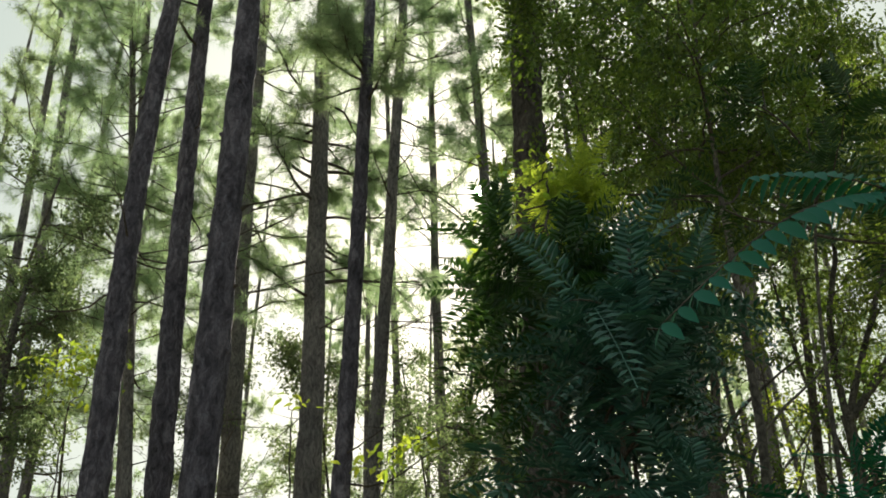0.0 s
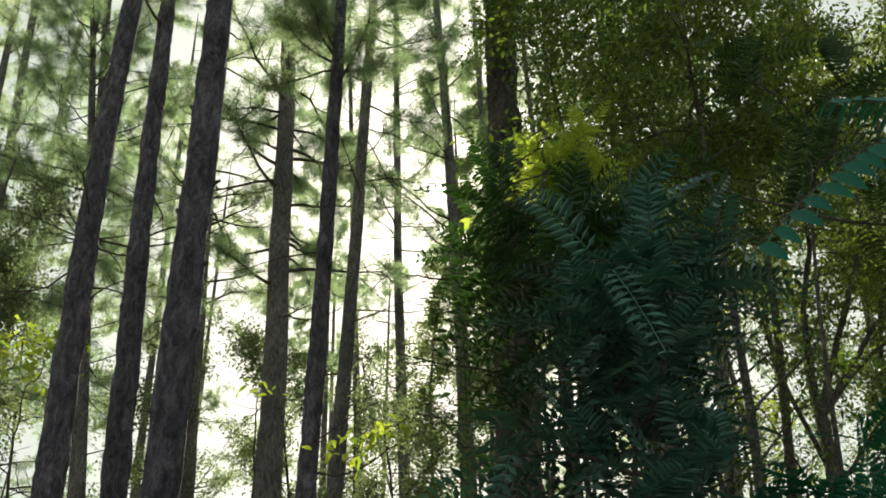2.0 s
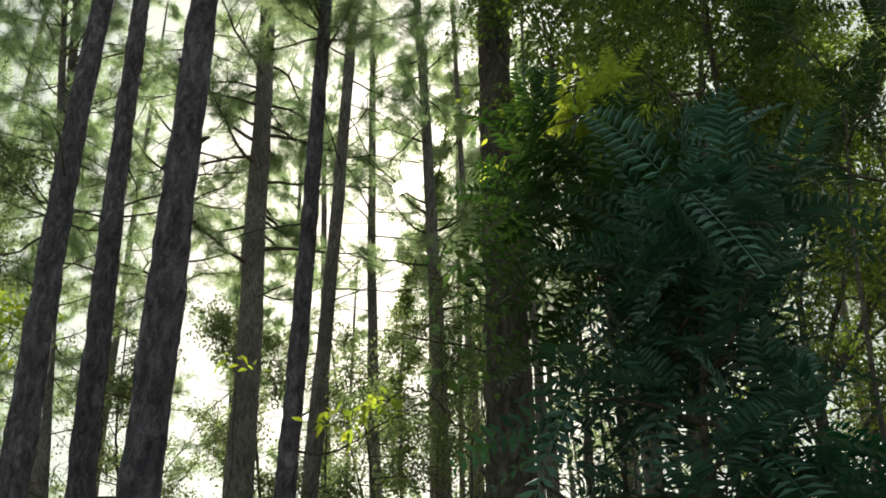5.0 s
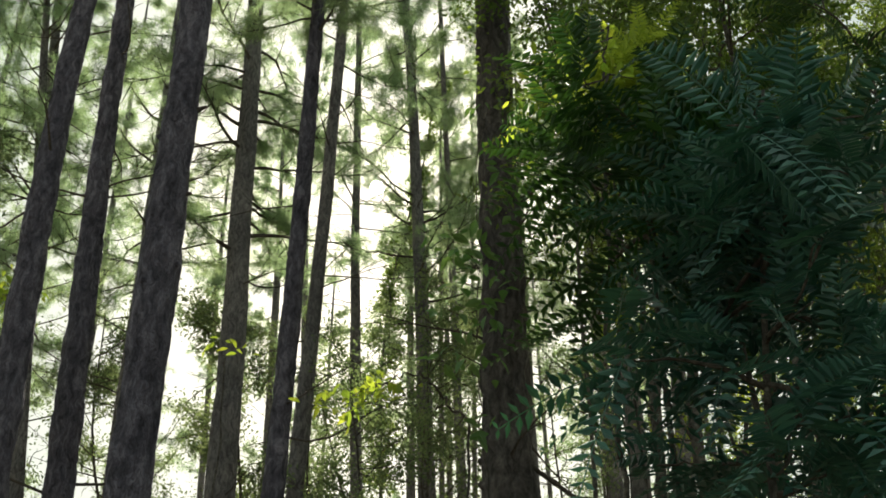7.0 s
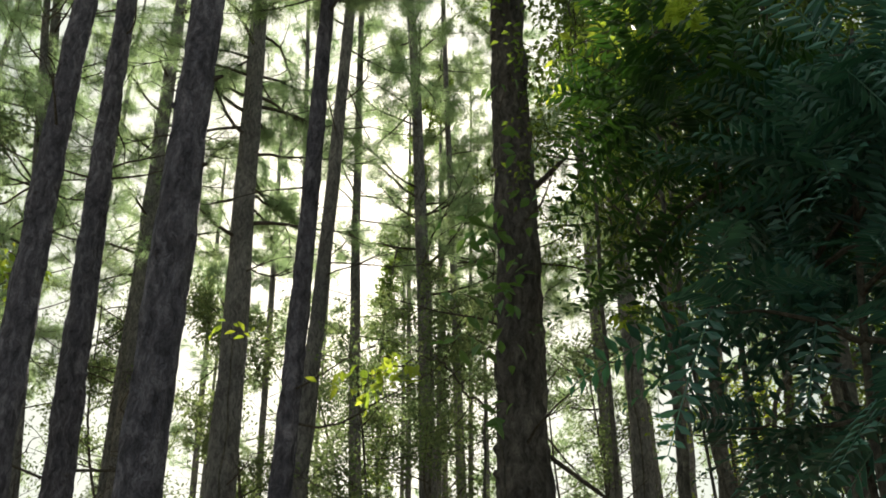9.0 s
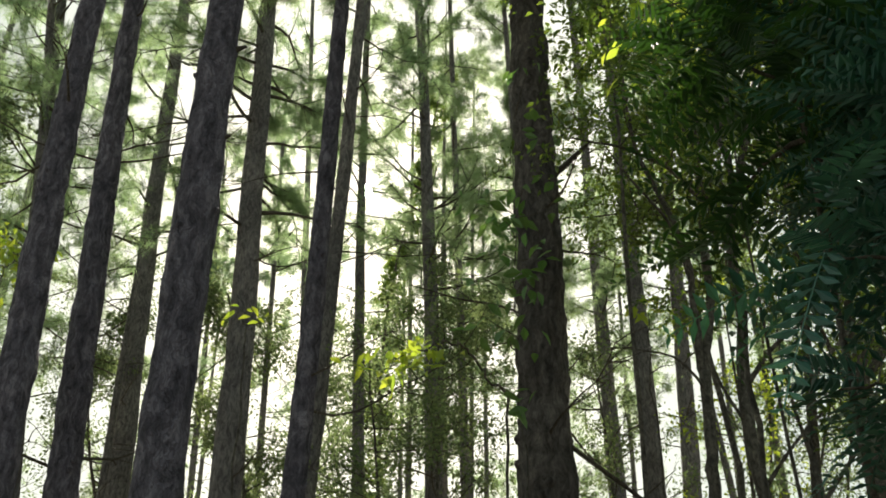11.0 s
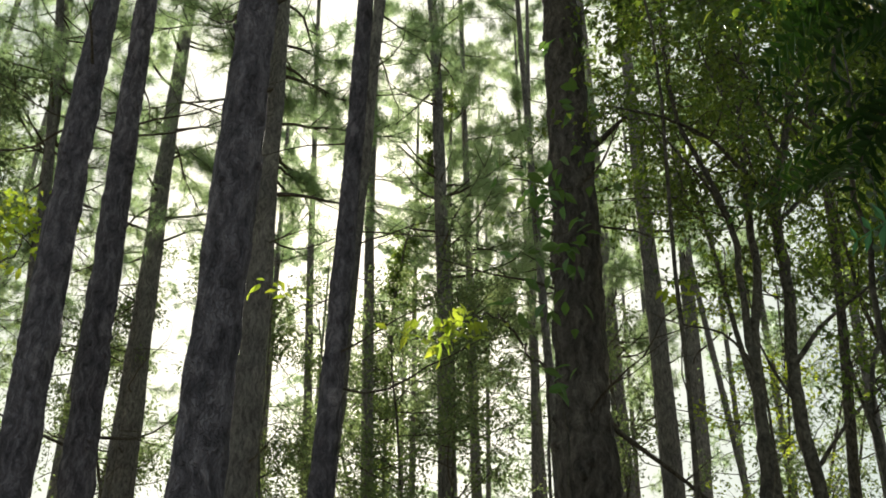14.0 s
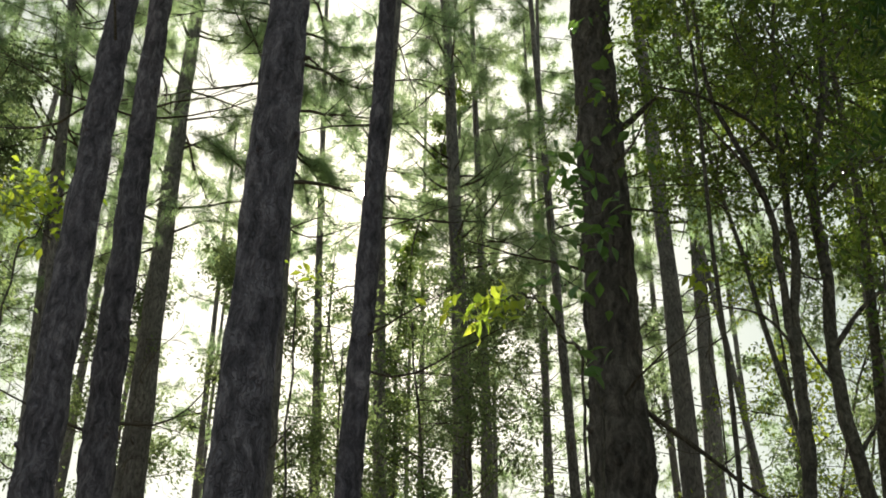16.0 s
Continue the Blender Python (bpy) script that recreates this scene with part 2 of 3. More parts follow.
# ---- ground ----
def ground():
    s = Soup()
    rings = np.r_[0.3 * 1.11 ** np.arange(90)]
    rings = rings[rings < 2800]
    seg = 90
    a = np.linspace(0, 2 * np.pi, seg, endpoint=False)
    v = []
    for r in rings:
        for t in a:
            x, y = r * math.cos(t), 8 + r * math.sin(t)
            rise = 0.25 * noise.noise((x * 0.1, y * 0.1, 0)) + 0.05 * noise.noise((x * 0.9, y * 0.9, 3))
            v.append((x, y, rise * min(1, 60 / r) - 0.05))
    i = np.arange(len(rings) - 1)[:, None] * seg
    j = np.arange(seg)[None]
    k = (j + 1) % seg
    s.add(v, np.stack([i + j, i + k, i + seg + k, i + seg + j], -1).reshape(-1, 4))
    s.f.append(np.stack([np.zeros(seg - 2, int), np.arange(2, seg), np.arange(1, seg - 1)], -1)[:, ::-1])
    return tagged(part("ground", s, SOIL, smooth=True), "brown forest floor of needle litter and thin grass", "ground", kind="structure")


ground()


# ---- pines ----
def pine(x, y, lean_x, lean_y, bend, d, height=27, label="", dead=(4, 11, 0.8), live=(13, 26, 1.2), reach=2.6,
         reach_dead=1.0, near=False, hold=20, seed=0, tufts=1.0, bark_mat=None, broken=(), mop=()):
    """A tall pine through (x, y) at 10 m, d thick at 8 m: trunk, dead branches low down, needled limbs high up.
    dead, live: from, to, branches a metre."""
    rng = np.random.default_rng(seed + 100)

    def axis(z):
        h = np.asarray(z, float) - 10
        c = np.minimum(h, hold)
        sway = bend / 10 * (c * c + (h - c) * 2 * c)
        return np.stack([x + lean_x * h + sway, y + lean_y * h, h + 10], -1)

    foot = axis(0.0)
    tree = thing("pine_tree", foot, label or "tall straight pine with grey-brown furrowed bark, backlit", "tree", "forest pines")

    def thick(z):
        z = np.asarray(z, float)
        return d * np.exp(-0.045 * (z - 8)) * (1 + 0.35 * np.exp(-z / 0.5)) * np.clip((height + 0.4 - z) / 4, 0.05, 1)

    s = Soup()
    z = np.r_[np.arange(-0.3, 3, 0.4), np.arange(3, 14 if near else 8, 0.09 if near else 0.4), np.arange(14 if near else 8, height, 0.5)]
    kink = np.stack([np.convolve(rng.normal(0, 1, len(z) + 24), np.ones(25) / 25, "valid") for _ in range(2)], -1)
    way = axis(z) - foot
    way[:, :2] += kink * d * (0.16 if near else 0.25)
    lumps = np.array([0.07 * noise.noise((seed * 7.3, 0, q * 2.6)) + 0.05 * noise.noise((seed * 3.1, 5, q * 7.0)) for q in z])
    tube(s, way, thick(z) / 2 * (1 + lumps), 32 if near else 11, 0.05 if near else 0.035, rng)
    # knots and broken stubs
    if near:
        for _ in range(9):
            zz = rng.uniform(3.5, 11)
            a = rng.uniform(0, 2 * np.pi)
            out = np.array([math.cos(a), math.sin(a), 0.35])
            c = axis(zz) - foot
            r = thick(zz) / 2
            tube(s, np.array([c + out * r * 0.6, c + out * r * 1.02, c + out * r * 1.18]), [r * 0.28, r * 0.2, r * 0.08], 7)
    # trunks farther off take the bark with haze in its colour
    part("trunk", s, bark_mat or (PINE_BARK if near else HAZED_BARK), tree, smooth=True)
    for zz, turn, rise, long, r0 in broken:
        b = Soup()
        a = radians(turn)
        c = axis(zz) - foot
        out = np.array([math.cos(a), math.sin(a), rise])
        line = wander(rng, c + out * thick(zz) * 0.3, out, long, 9, 0.07)
        tube(b, line, np.linspace(r0, r0 * 0.35, 10), 8, 0.06, rng)
        for k in (4, 6, 8) if long > 1 else ():
            tube(b, wander(rng, line[k], out + rng.normal(0, 0.6, 3), 0.4, 4, 0.15), np.linspace(r0 * 0.4, 0.003, 5), 5)
        part("dead_branch", b, TWIG, tree)
    crown = Soup()
    brush = (19, 0.2, 0.0068) if y < 18 else (14, 0.22, 0.0095) if y < 27 else (10, 0.26, 0.0145)  # needles in a tuft, their length and width

    def limb(zz, long, alive):
        a = rng.uniform(0, 2 * np.pi)
        rise = rng.uniform(-0.15, 0.45) if alive else rng.uniform(-0.25, 0.3)
        out = np.array([math.cos(a), math.sin(a), rise])
        c = axis(zz) - foot
        r0 = min(0.03, thick(zz) * 0.1) * (1 if alive else 0.45) + 0.005
        line = wander(rng, c + out * thick(zz) * 0.35, out, long, 7, 0.13, 0.03)
        b = Soup()
        tube(b, line, np.linspace(r0, 0.004, 8), 4)
        tips = []
        for k in range(2, 8):
            for side in range(2 if alive else (1 if rng.random() < 0.7 else 0)):
                d2 = unit(unit(line[k] - line[k - 1]) * 0.8 + rng.normal(0, 0.55, 3))
                twig = wander(rng, line[k], d2, long * rng.uniform(0.15, 0.36), 3, 0.15, 0.05)
                tube(b, twig, np.linspace(r0 * 0.4, 0.003, 4), 3)
                tips.append(twig)
        part("limb" if alive else "dead_branch", b, TWIG, tree)
        if alive:
            for twig in tips + [line[-3:]]:
                u = rng.uniform(0.25, 1, 10) ** 0.8 * (len(twig) - 1)
                at = np.stack([np.interp(u, range(len(twig)), twig[:, k]) for k in range(3)], -1)
                at = np.concatenate([twig[-1:], at[rng.random(10) < 0.55 * tufts]])
                at = at + rng.normal(0, 0.06, at.shape)
                ax = unit(unit(twig[-1:] - twig[-2:-1]) + rng.normal(0, 0.45, at.shape))
                needles(crown, at, ax, rng, *brush)

    lo, hi, per = dead
    for zz in rng.uniform(lo, hi, int((hi - lo) * per)):
        limb(zz, rng.uniform(0.4, 1.0) * reach_dead * 1.6, False)
    lo, hi, per = live
    hi = min(hi, height - 0.5)
    for zz in np.sort(rng.uniform(lo, hi, int((hi - lo) * per))):
        limb(zz, reach * rng.uniform(0.55, 1.1) * (1 - 0.5 * max(0, (zz - lo) / (height - lo))), True)
    for lo, hi, count, long in mop:
        for zz in rng.uniform(lo, hi, count):
            limb(zz, long * rng.uniform(0.6, 1.2), True)
    if crown.v:
        part("crown", crown, NEEDLE, tree, "sparse backlit green needle clusters")
    return tree


pine(-3.88, 10.29, 0.003, 0.001, 0.0442, 0.25, 24, "slender leaning pine with dark furrowed bark and bowed trunk", (5, 9, 0.7), near=True, hold=3, seed=1)
pine(-4.22, 13.05, -0.041, -0.019, 0.0244, 0.3, 26, "slender pine with dark bark leaning beside another pine", (5, 13, 1.2), near=True, hold=4, seed=2, reach_dead=1.3)
pine(-2.19, 7.96, -0.008, -0.024, -0.0009, 0.242, 22, "stout near pine with rough grey bark and broken stubs", (6.5, 9, 0.6), near=True, hold=5, seed=3, broken=[(6.75, -5, 0.6, 0.14, 0.032), (6.00, -10, 0.3, 0.1, 0.03)])
pine(0.73, 11.21, -0.001, 0.008, 0.0028, 0.44, 28, "thick pine trunk with dark reddish bark, leafy climbers on it", (5, 10, 1.0), near=True, hold=6, seed=4, bark_mat=BROWN_BARK,
     broken=[(8.0, -20, 0.55, 0.6, 0.045), (5.3, -8, -0.75, 2.0, 0.026), (6.4, 170, 0.5, 1.2, 0.014)])
pine(-2.77, 16.32, -0.031, -0.001, -0.0036, 0.41, 28, "straight pine with low green needle clumps behind nearer pines", (6, 12, 1.0), (10.5, 26, 2.4), seed=5, mop=[(10.2, 15, 11, 1.5)])
pine(-1.46, 11.57, 0.003, 0.005, -0.0136, 0.19, 22, "thin pine with bare lower trunk and dark needles above", (5, 9, 0.9), (12, 21, 1.6), 2.0, near=True, hold=5, seed=6, mop=[(10.7, 13, 11, 1.0)])
pine(-1.37, 14.41, 0.03, -0.016, -0.0083, 0.21, 22, "thin crooked pine with short dead branches", (7, 13, 1.6), (12.5, 21, 2.0), 2.0, seed=7)
pine(-0.86, 23.76, -0.049, 0.005, 0.0122, 0.30, 30, "thin far pine with many bare side branches", (8, 20, 2.2), (15, 29, 2.0), 2.6, 1.6, seed=8)
pine(0.43, 20.66, -0.035, 0.022, -0.014, 0.34, 29, "straight far pine with mossy trunk and thin branches", (8, 18, 1.2), (11.5, 28, 2.6), 2.4, 1.2, seed=9, hold=12)
pine(1.45, 24.2, -0.034, 0.013, 0.001, 0.24, 30, "thin far pine among brighter foliage", (8, 18, 1.6), (12, 29, 2.4), 2.4, 1.2, seed=10)
pine(-5.43, 22.13, -0.046, 0.003, 0.0141, 0.49, 30, "straight far pine with reddish lower bark", (8, 15, 1.6), (12, 28, 3.2), 2.6, 1.5, seed=11)
pine(-6.4, 17.85, -0.103, -0.014, 0.0033, 0.25, 26, "thin leaning pine half hidden by a nearer trunk", (6, 12, 1.0), (11.5, 22, 3.0), seed=12)
pine(-6.07, 16.76, -0.131, -0.019, -0.013, 0.18, 25, "thin pine with long drooping green needle sprays", (5, 10, 1.5), (9, 24, 2.8), 2.8, seed=13, hold=8, mop=[(11.5, 16.5, 18, 2.0)])
pine(-2.2, 29.35, -0.061, 0.001, 0.0017, 0.30, 33, "very thin far pine with level branches", (10, 24, 2.4), (21.5, 32, 2.0), 2.4, 1.8, seed=14)
pine(6.0, 28.74, -0.02, 0.002, -0.0026, 0.55, 32, "stout far pine with grey bark paled by haze", (8, 18, 1.2), (13, 31, 1.6), seed=15)
pine(4.31, 19.77, -0.018, 0.006, -0.0029, 0.38, 28, "straight pine with grey bark behind leafy young trees", (6, 14, 1.0), (12, 27, 1.6), seed=16)
pine(7.39, 27.1, 0.042, -0.003, -0.0112, 0.52, 31, "straight far pine with scarred bark paled by haze", (8, 18, 1.2), (13, 30, 1.6), seed=17)
pine(-8.7, 18.6, -0.06, 0.0, 0.0, 0.26, 26, "straight pine with long pale drooping needle sprays", (5, 10, 1.2), (9, 24, 1.9), 2.6, seed=21)
pine(-10.6, 21.5, -0.05, 0.0, 0.0, 0.3, 28, "far pine thick with hanging pale green needles", (6, 10, 1.2), (9, 26, 1.9), 2.6, seed=22)
pine(-5.2, 20.0, -0.02, 0.0, 0.0, 0.13, 13, "thin dead pine stem with a few bare twigs", (4, 12, 1.5), (12, 12, 0), 1, 0.6, seed=18)
pine(7.19, 24.0, -0.12, 0.0, 0.0, 0.17, 22, "very thin leaning grey stem among far pines", (6, 16, 1.2), (16, 21, 1.2), 1.4, 0.8, seed=20)
pine(2.6, 21.5, -0.05, 0.0, 0.0, 0.2, 26, "thin dark pine behind a thick trunk", (6, 14, 1.5), (12, 25, 1.8), 1.8, 1.0, seed=19)
# the wood's farther pines
for n, (px, py, pd) in enumerate([(-3.6, 33, .26), (0.9, 34.5, .24), (1.55, 31, .2), (3.0, 36, .22), (3.9, 29.5, .2), (2.4, 38, .3), (4.6, 33, .26), (3.2, 26.5, .22), (8.8, 34, .3), (11.5, 31, .3), (12.5, 37, .3),
                                  (10.5, 24, .28), (15, 29, .3), (-8.6, 30, .3), (-12.5, 34, .34), (-11, 25, .3), (-6.2, 38, .3), (17.5, 35, .3), (-16, 29, .3),
                                  (-10, 42, .3), (-4.5, 45, .3), (1.4, 47, .3), (4.5, 43, .28), (-15, 40, .3), (7.5, 46, .3), (-7.5, 50, .3), (10.5, 43, .3), (-2.8, 52, .3)]):
    low = 8 if px < -10 else 14
    pine(px, py, -0.03 + 0.012 * (n % 4), 0.004, 0.001 * (n % 3), pd, 29 + n % 4, "thin far pine with backlit needle sprays", (8, 18, 1.2), (low if py < 40 else 12, 31, 1.5 if py < 40 else 1.4), 2.6, 1.4,
         seed=30 + n)


# ---- leafy trees ----
def leafy(name, x, y, stem, height, spread, low, label, leaf_mat, size=0.06, count=9, limbs=14, lean=(0, 0), seed=0, fork=0.0, thick_twigs=1.0,
          category="tree", group="", slim=0.55):
    """A broad-leaved tree: stem, limbs with twigs, and a crown of many folded leaves round the twigs."""
    rng = np.random.default_rng(seed + 500)
    tree = thing(name, (x, y, 0), label, category, group)
    line = wander(rng, (0, 0, -0.1), (lean[0], lean[1], 1), height, 14, 0.045, 0.02)
    rad = np.linspace(stem / 2, stem * 0.12, 15)
    s = Soup()
    tube(s, line, rad, 10, 0.05, rng)
    part("trunk", s, STEM_BARK, tree, smooth=True)
    crown = Soup()
    for k in range(limbs):
        f = low / height + (1 - low / height) * (k + rng.random()) / limbs
        i = min(13, int(f * 14))
        c = line[i] + (line[i + 1] - line[i]) * (f * 14 - i)
        a = rng.uniform(0, 2 * np.pi) if not fork else 2.4 * k + rng.normal(0, 0.4)
        long = spread * rng.uniform(0.6, 1.1) * (1.05 - 0.55 * (f - low / height))
        out = np.array([math.cos(a), math.sin(a), rng.uniform(0.1, 0.9)])
        br = wander(rng, c, out, long, 8, 0.17, 0.02)
        r0 = np.interp(f, np.linspace(0, 1, 15), rad) * 0.55
        b = Soup()
        tube(b, br, np.linspace(r0, 0.004, 9), 6)
        for q in range(2, 9):
            for _ in range(2):
                d2 = unit(unit(br[q] - br[q - 1]) * 0.7 + rng.normal(0, 0.7, 3))
                tw = wander(rng, br[q], d2, long * rng.uniform(0.2, 0.42), 4, 0.2, 0.0)
                tube(b, tw, np.linspace(max(0.003, r0 * 0.3) * thick_twigs, 0.002, 5), 3)
                m = count * 3
                at = tw[rng.integers(1, 5, m)] + rng.normal(0, 0.05 + size * 0.6, (m, 3))
                ah = unit(rng.normal(0, 0.8, (m, 3)) + d2 + [0, 0, -0.35])
                up = unit(rng.normal(0, 0.5, (m, 3)) + [0, 0, 1])
                ln = size * rng.uniform(0.6, 1.3, m)
                leaves(crown, at, ah, up, ln, ln * slim)
        part("limb", b, TWIG, tree)
    part("crown", crown, leaf_mat, tree)
    return tree


def forked_tree(label, stems, leaf_mat, leaf_from, seed=0, twig=0.7, count=5, size=0.06, step=0.22, group=""):
    """A tree of crooked stems, each (radius at its start, at its end, places in metres); the first is the trunk. Twigs with leaves from leaf_from up."""
    rng = np.random.default_rng(seed + 700)
    foot = np.array(stems[0][2][0], float)
    tree = thing("forked_tree", foot, label, "tree", group)
    crown = Soup()
    for k, (r0, r1, places) in enumerate(stems):
        p = np.array(places, float) - foot
        run = np.r_[0, np.cumsum(np.linalg.norm(np.diff(p, axis=0), axis=1))]
        n = max(8, int(run[-1] / 0.12))
        u = np.linspace(0, run[-1], n)
        line = np.stack([np.interp(u, run, p[:, q]) for q in range(3)], -1)
        for _ in range(2):
            line[1:-1] = (line[:-2] + 2 * line[1:-1] + line[2:]) / 4
        sway = np.stack([np.convolve(rng.normal(0, 1, n + 6), np.ones(7) / 7, "valid") for _ in range(3)], -1)
        line[1:-1] += sway[1:-1] * min(0.06, r0)
        rad = np.linspace(r0, r1, n)
        s = Soup()
        tube(s, line, rad, 9, 0.05, rng)
        stem = part("limb" if k else "trunk", s, STEM_BARK, tree, smooth=True)
        for at in np.arange(0.1, run[-1], step):
            i = min(n - 1, int(at / run[-1] * n))
            if line[i][2] + foot[2] < leaf_from:
                continue
            a = rng.uniform(0, 2 * np.pi)
            br = wander(rng, line[i], (math.cos(a), math.sin(a), rng.uniform(-0.3, 0.7)), twig * rng.uniform(0.5, 1.3), 6, 0.22)
            b = Soup()
            tube(b, br, np.linspace(min(0.009, rad[i] * 0.5), 0.002, 7), 4)
            for q in range(2, 7):
                tw = wander(rng, br[q], unit(br[q] - br[q - 1]) + rng.normal(0, 0.8, 3), twig * rng.uniform(0.2, 0.45), 3, 0.2)
                tube(b, tw, np.linspace(0.004, 0.002, 4), 3)
                m = count * 2
                lie = tw[rng.integers(0, 4, m)] + rng.normal(0, 0.05, (m, 3))
                ln = size * rng.uniform(0.55, 1.4, m)
                leaves(crown, lie, rng.normal(0, 0.8, (m, 3)) + [0, 0, -0.4], unit(rng.normal(0, 0.5, (m, 3)) + [0, 0, 1]), ln, ln * 0.5)
            part("twig", b, TWIG, stem)
    part("crown", crown, leaf_mat, tree)
    return tree


def feather(soup, base, ahead, rng, length=0.44, pairs=12, leaflet=0.09):
    """Feathery compound leaves: a drooping midrib with rows of narrow leaflets on both sides."""
    n = len(base)
    ahead = unit(ahead)
    side = unit(np.cross(ahead, [0, 0, 1.0] + rng.normal(0, 0.25, (n, 3))))
    up = np.cross(side, ahead)
    L = length * rng.uniform(0.7, 1.2, (n, 1, 1))
    s = np.linspace(0.12, 1, pairs)[None, :, None]
    sag = rng.uniform(0.1, 0.4, (n, 1, 1))
    rib = base[:, None] + ahead[:, None] * s * L - np.array([0, 0, 1.0]) * sag * L * s**2
    for sign in (-1, 1):
        way = side[:, None] * sign + ahead[:, None] * 0.45 + up[:, None] * 0.1 + rng.normal(0, 0.08, (n, pairs, 3))
        ln = leaflet * np.sin(np.pi * (0.12 + 0.8 * s[..., 0])) ** 0.6 * rng.uniform(0.85, 1.1, (n, pairs))
        leaves(soup, rib.reshape(-1, 3), way.reshape(-1, 3), np.repeat(up, pairs, 0), ln.ravel(), (ln * 0.33).ravel(), 0.15)
    w = side[:, None] * 0.002
    v = np.stack([rib - w, rib + w, rib + up[:, None] * 0.003], 2)
    i = np.arange(n)[:, None] * pairs * 3 + np.arange(pairs - 1)[None] * 3
    q = np.stack([i, i + 1, i + 4, i + 3], -1).reshape(-1, 4)
    soup.add(v.reshape(-1, 3), q)


def feather_tree(x, y, stem, height, low, spread, label, seed=0, limbs=16, per=3, lean=(0, 0), squash=1.0, mat=None, bias=(0, 0, 0), twigs=0.7, girth=0.011, frond=0.44):
    """A young tree with long feathery leaves along its limbs."""
    rng = np.random.default_rng(seed + 900)
    tree = thing("feathery_tree", (x, y, 0), label, "tree")
    line = wander(rng, (0, 0, -0.1), (lean[0], lean[1], 1), height, 12, 0.05, 0.02)
    rad = np.linspace(stem / 2, stem * 0.1, 13)
    s = Soup()
    tube(s, line, rad, 10, 0.04, rng)
    part("trunk", s, STEM_BARK, tree, smooth=True)
    crown = Soup()
    for k in range(limbs):
        f = low / height + (1 - low / height) * (k + rng.random()) / limbs
        i = min(11, int(f * 12))
        c = line[i] + (line[i + 1] - line[i]) * (f * 12 - i)
        a = 2.4 * k + rng.normal(0, 0.4)
        long = spread * rng.uniform(0.35, 1.35)
        out = np.array([math.cos(a), math.sin(a) * squash, rng.uniform(-0.3, 0.6)]) + bias
        br = wander(rng, c, out, long, 8, 0.14, 0.0)
        b = Soup()
        tube(b, br, np.linspace(girth, 0.003, 9), 6)
        for q in range(2, 9):
            m = per
            ax = unit(br[q] - br[q - 1])
            ah = unit(ax * 0.6 + unit(rng.normal(0, 1, (m, 3))) + [0, 0, 0.05])
            feather(crown, np.repeat(br[q][None], m, 0), ah, rng, frond, 12, frond * 0.205)
            if rng.random() < twigs:
                tw = wander(rng, br[q], unit(ax + rng.normal(0, 0.7, 3)), long * 0.35, 4, 0.15)
                tube(b, tw, np.linspace(0.006, 0.003, 5), 4)
                for w in (2, 3, 4):
                    ah = unit(unit(tw[w] - tw[w - 1]) * 0.6 + unit(rng.normal(0, 1, (m, 3))))
                    feather(crown, np.repeat(tw[w][None], m, 0), ah, rng, frond, 12, frond * 0.205)
        part("limb", b, TWIG, tree)
    part("crown", crown, mat or DARK_LEAF, tree)
    return tree


def frond_shoot(foot, bends, fronds, label, pairs=21, seed=5):
    """A thin shoot with a few long feathery leaves; fronds: where each springs from on the shoot, its tip in metres, and its leaflets' length."""
    rng = np.random.default_rng(seed)
    shoot = thing("feathery_shoot", foot, label, "sapling")
    s = Soup()
    line = np.array([(0, 0, -0.05)] + list(bends), float)
    tube(s, line, np.linspace(0.012, 0.005, len(line)), 6)
    part("stem", s, STEM_BARK, shoot, smooth=True)
    for start, tip, long in fronds:
        a, b = np.array(start, float), np.array(tip, float) - foot
        u = np.linspace(0, 1, pairs)[:, None]
        rib = a + (b - a) * u + np.array([0, 0, 0.1]) * np.sin(np.pi * u) * np.linalg.norm(b - a)
        f = Soup()
        tube(f, rib, np.linspace(0.004, 0.0015, pairs), 5)
        stalk = part("leaf_stalk", f, TWIG, shoot, smooth=True)
        ahead = unit(np.gradient(rib, axis=0))
        side = unit(np.cross(ahead, [0, 0, 1.0]))
        up = np.cross(side, ahead)
        for sign in (-1, 1):
            for k in range(1, pairs):
                leaf = Soup()
                ln = long * (0.6 + 0.4 * math.sin(math.pi * k / pairs)) * rng.uniform(0.85, 1.1)
                way = side[k] * sign + ahead[k] * 0.5 - up[k] * 0.55 + rng.normal(0, 0.08, 3)
                leaflet(leaf, rib[k], way, up[k], ln, ln * 0.42)
                part("leaflet", leaf, TEAL_LEAF, stalk, smooth=True)
    return shoot


def leaflet(soup, base, ahead, up, long, wide):
    """One pointed leaflet with a sunken midrib and a drooping tip."""
    ahead = unit(np.asarray(ahead, float))
    side = unit(np.cross(ahead, up))
    up = np.cross(side, ahead)
    rows = []
    for t, w in ((0.0, 0.06), (0.2, 0.7), (0.45, 1.0), (0.7, 0.75), (0.9, 0.3), (1.0, 0.02)):
        c = base + ahead * long * t - up * long * 0.2 * t * t
        rows += [c - side * w * wide / 2 + up * w * wide * 0.14, c, c + side * w * wide / 2 + up * w * wide * 0.14]
    f = [(3 * k + j, 3 * k + j + 1, 3 * k + j + 4, 3 * k + j + 3) for k in range(5) for j in (0, 1)]
    soup.add(rows, f)


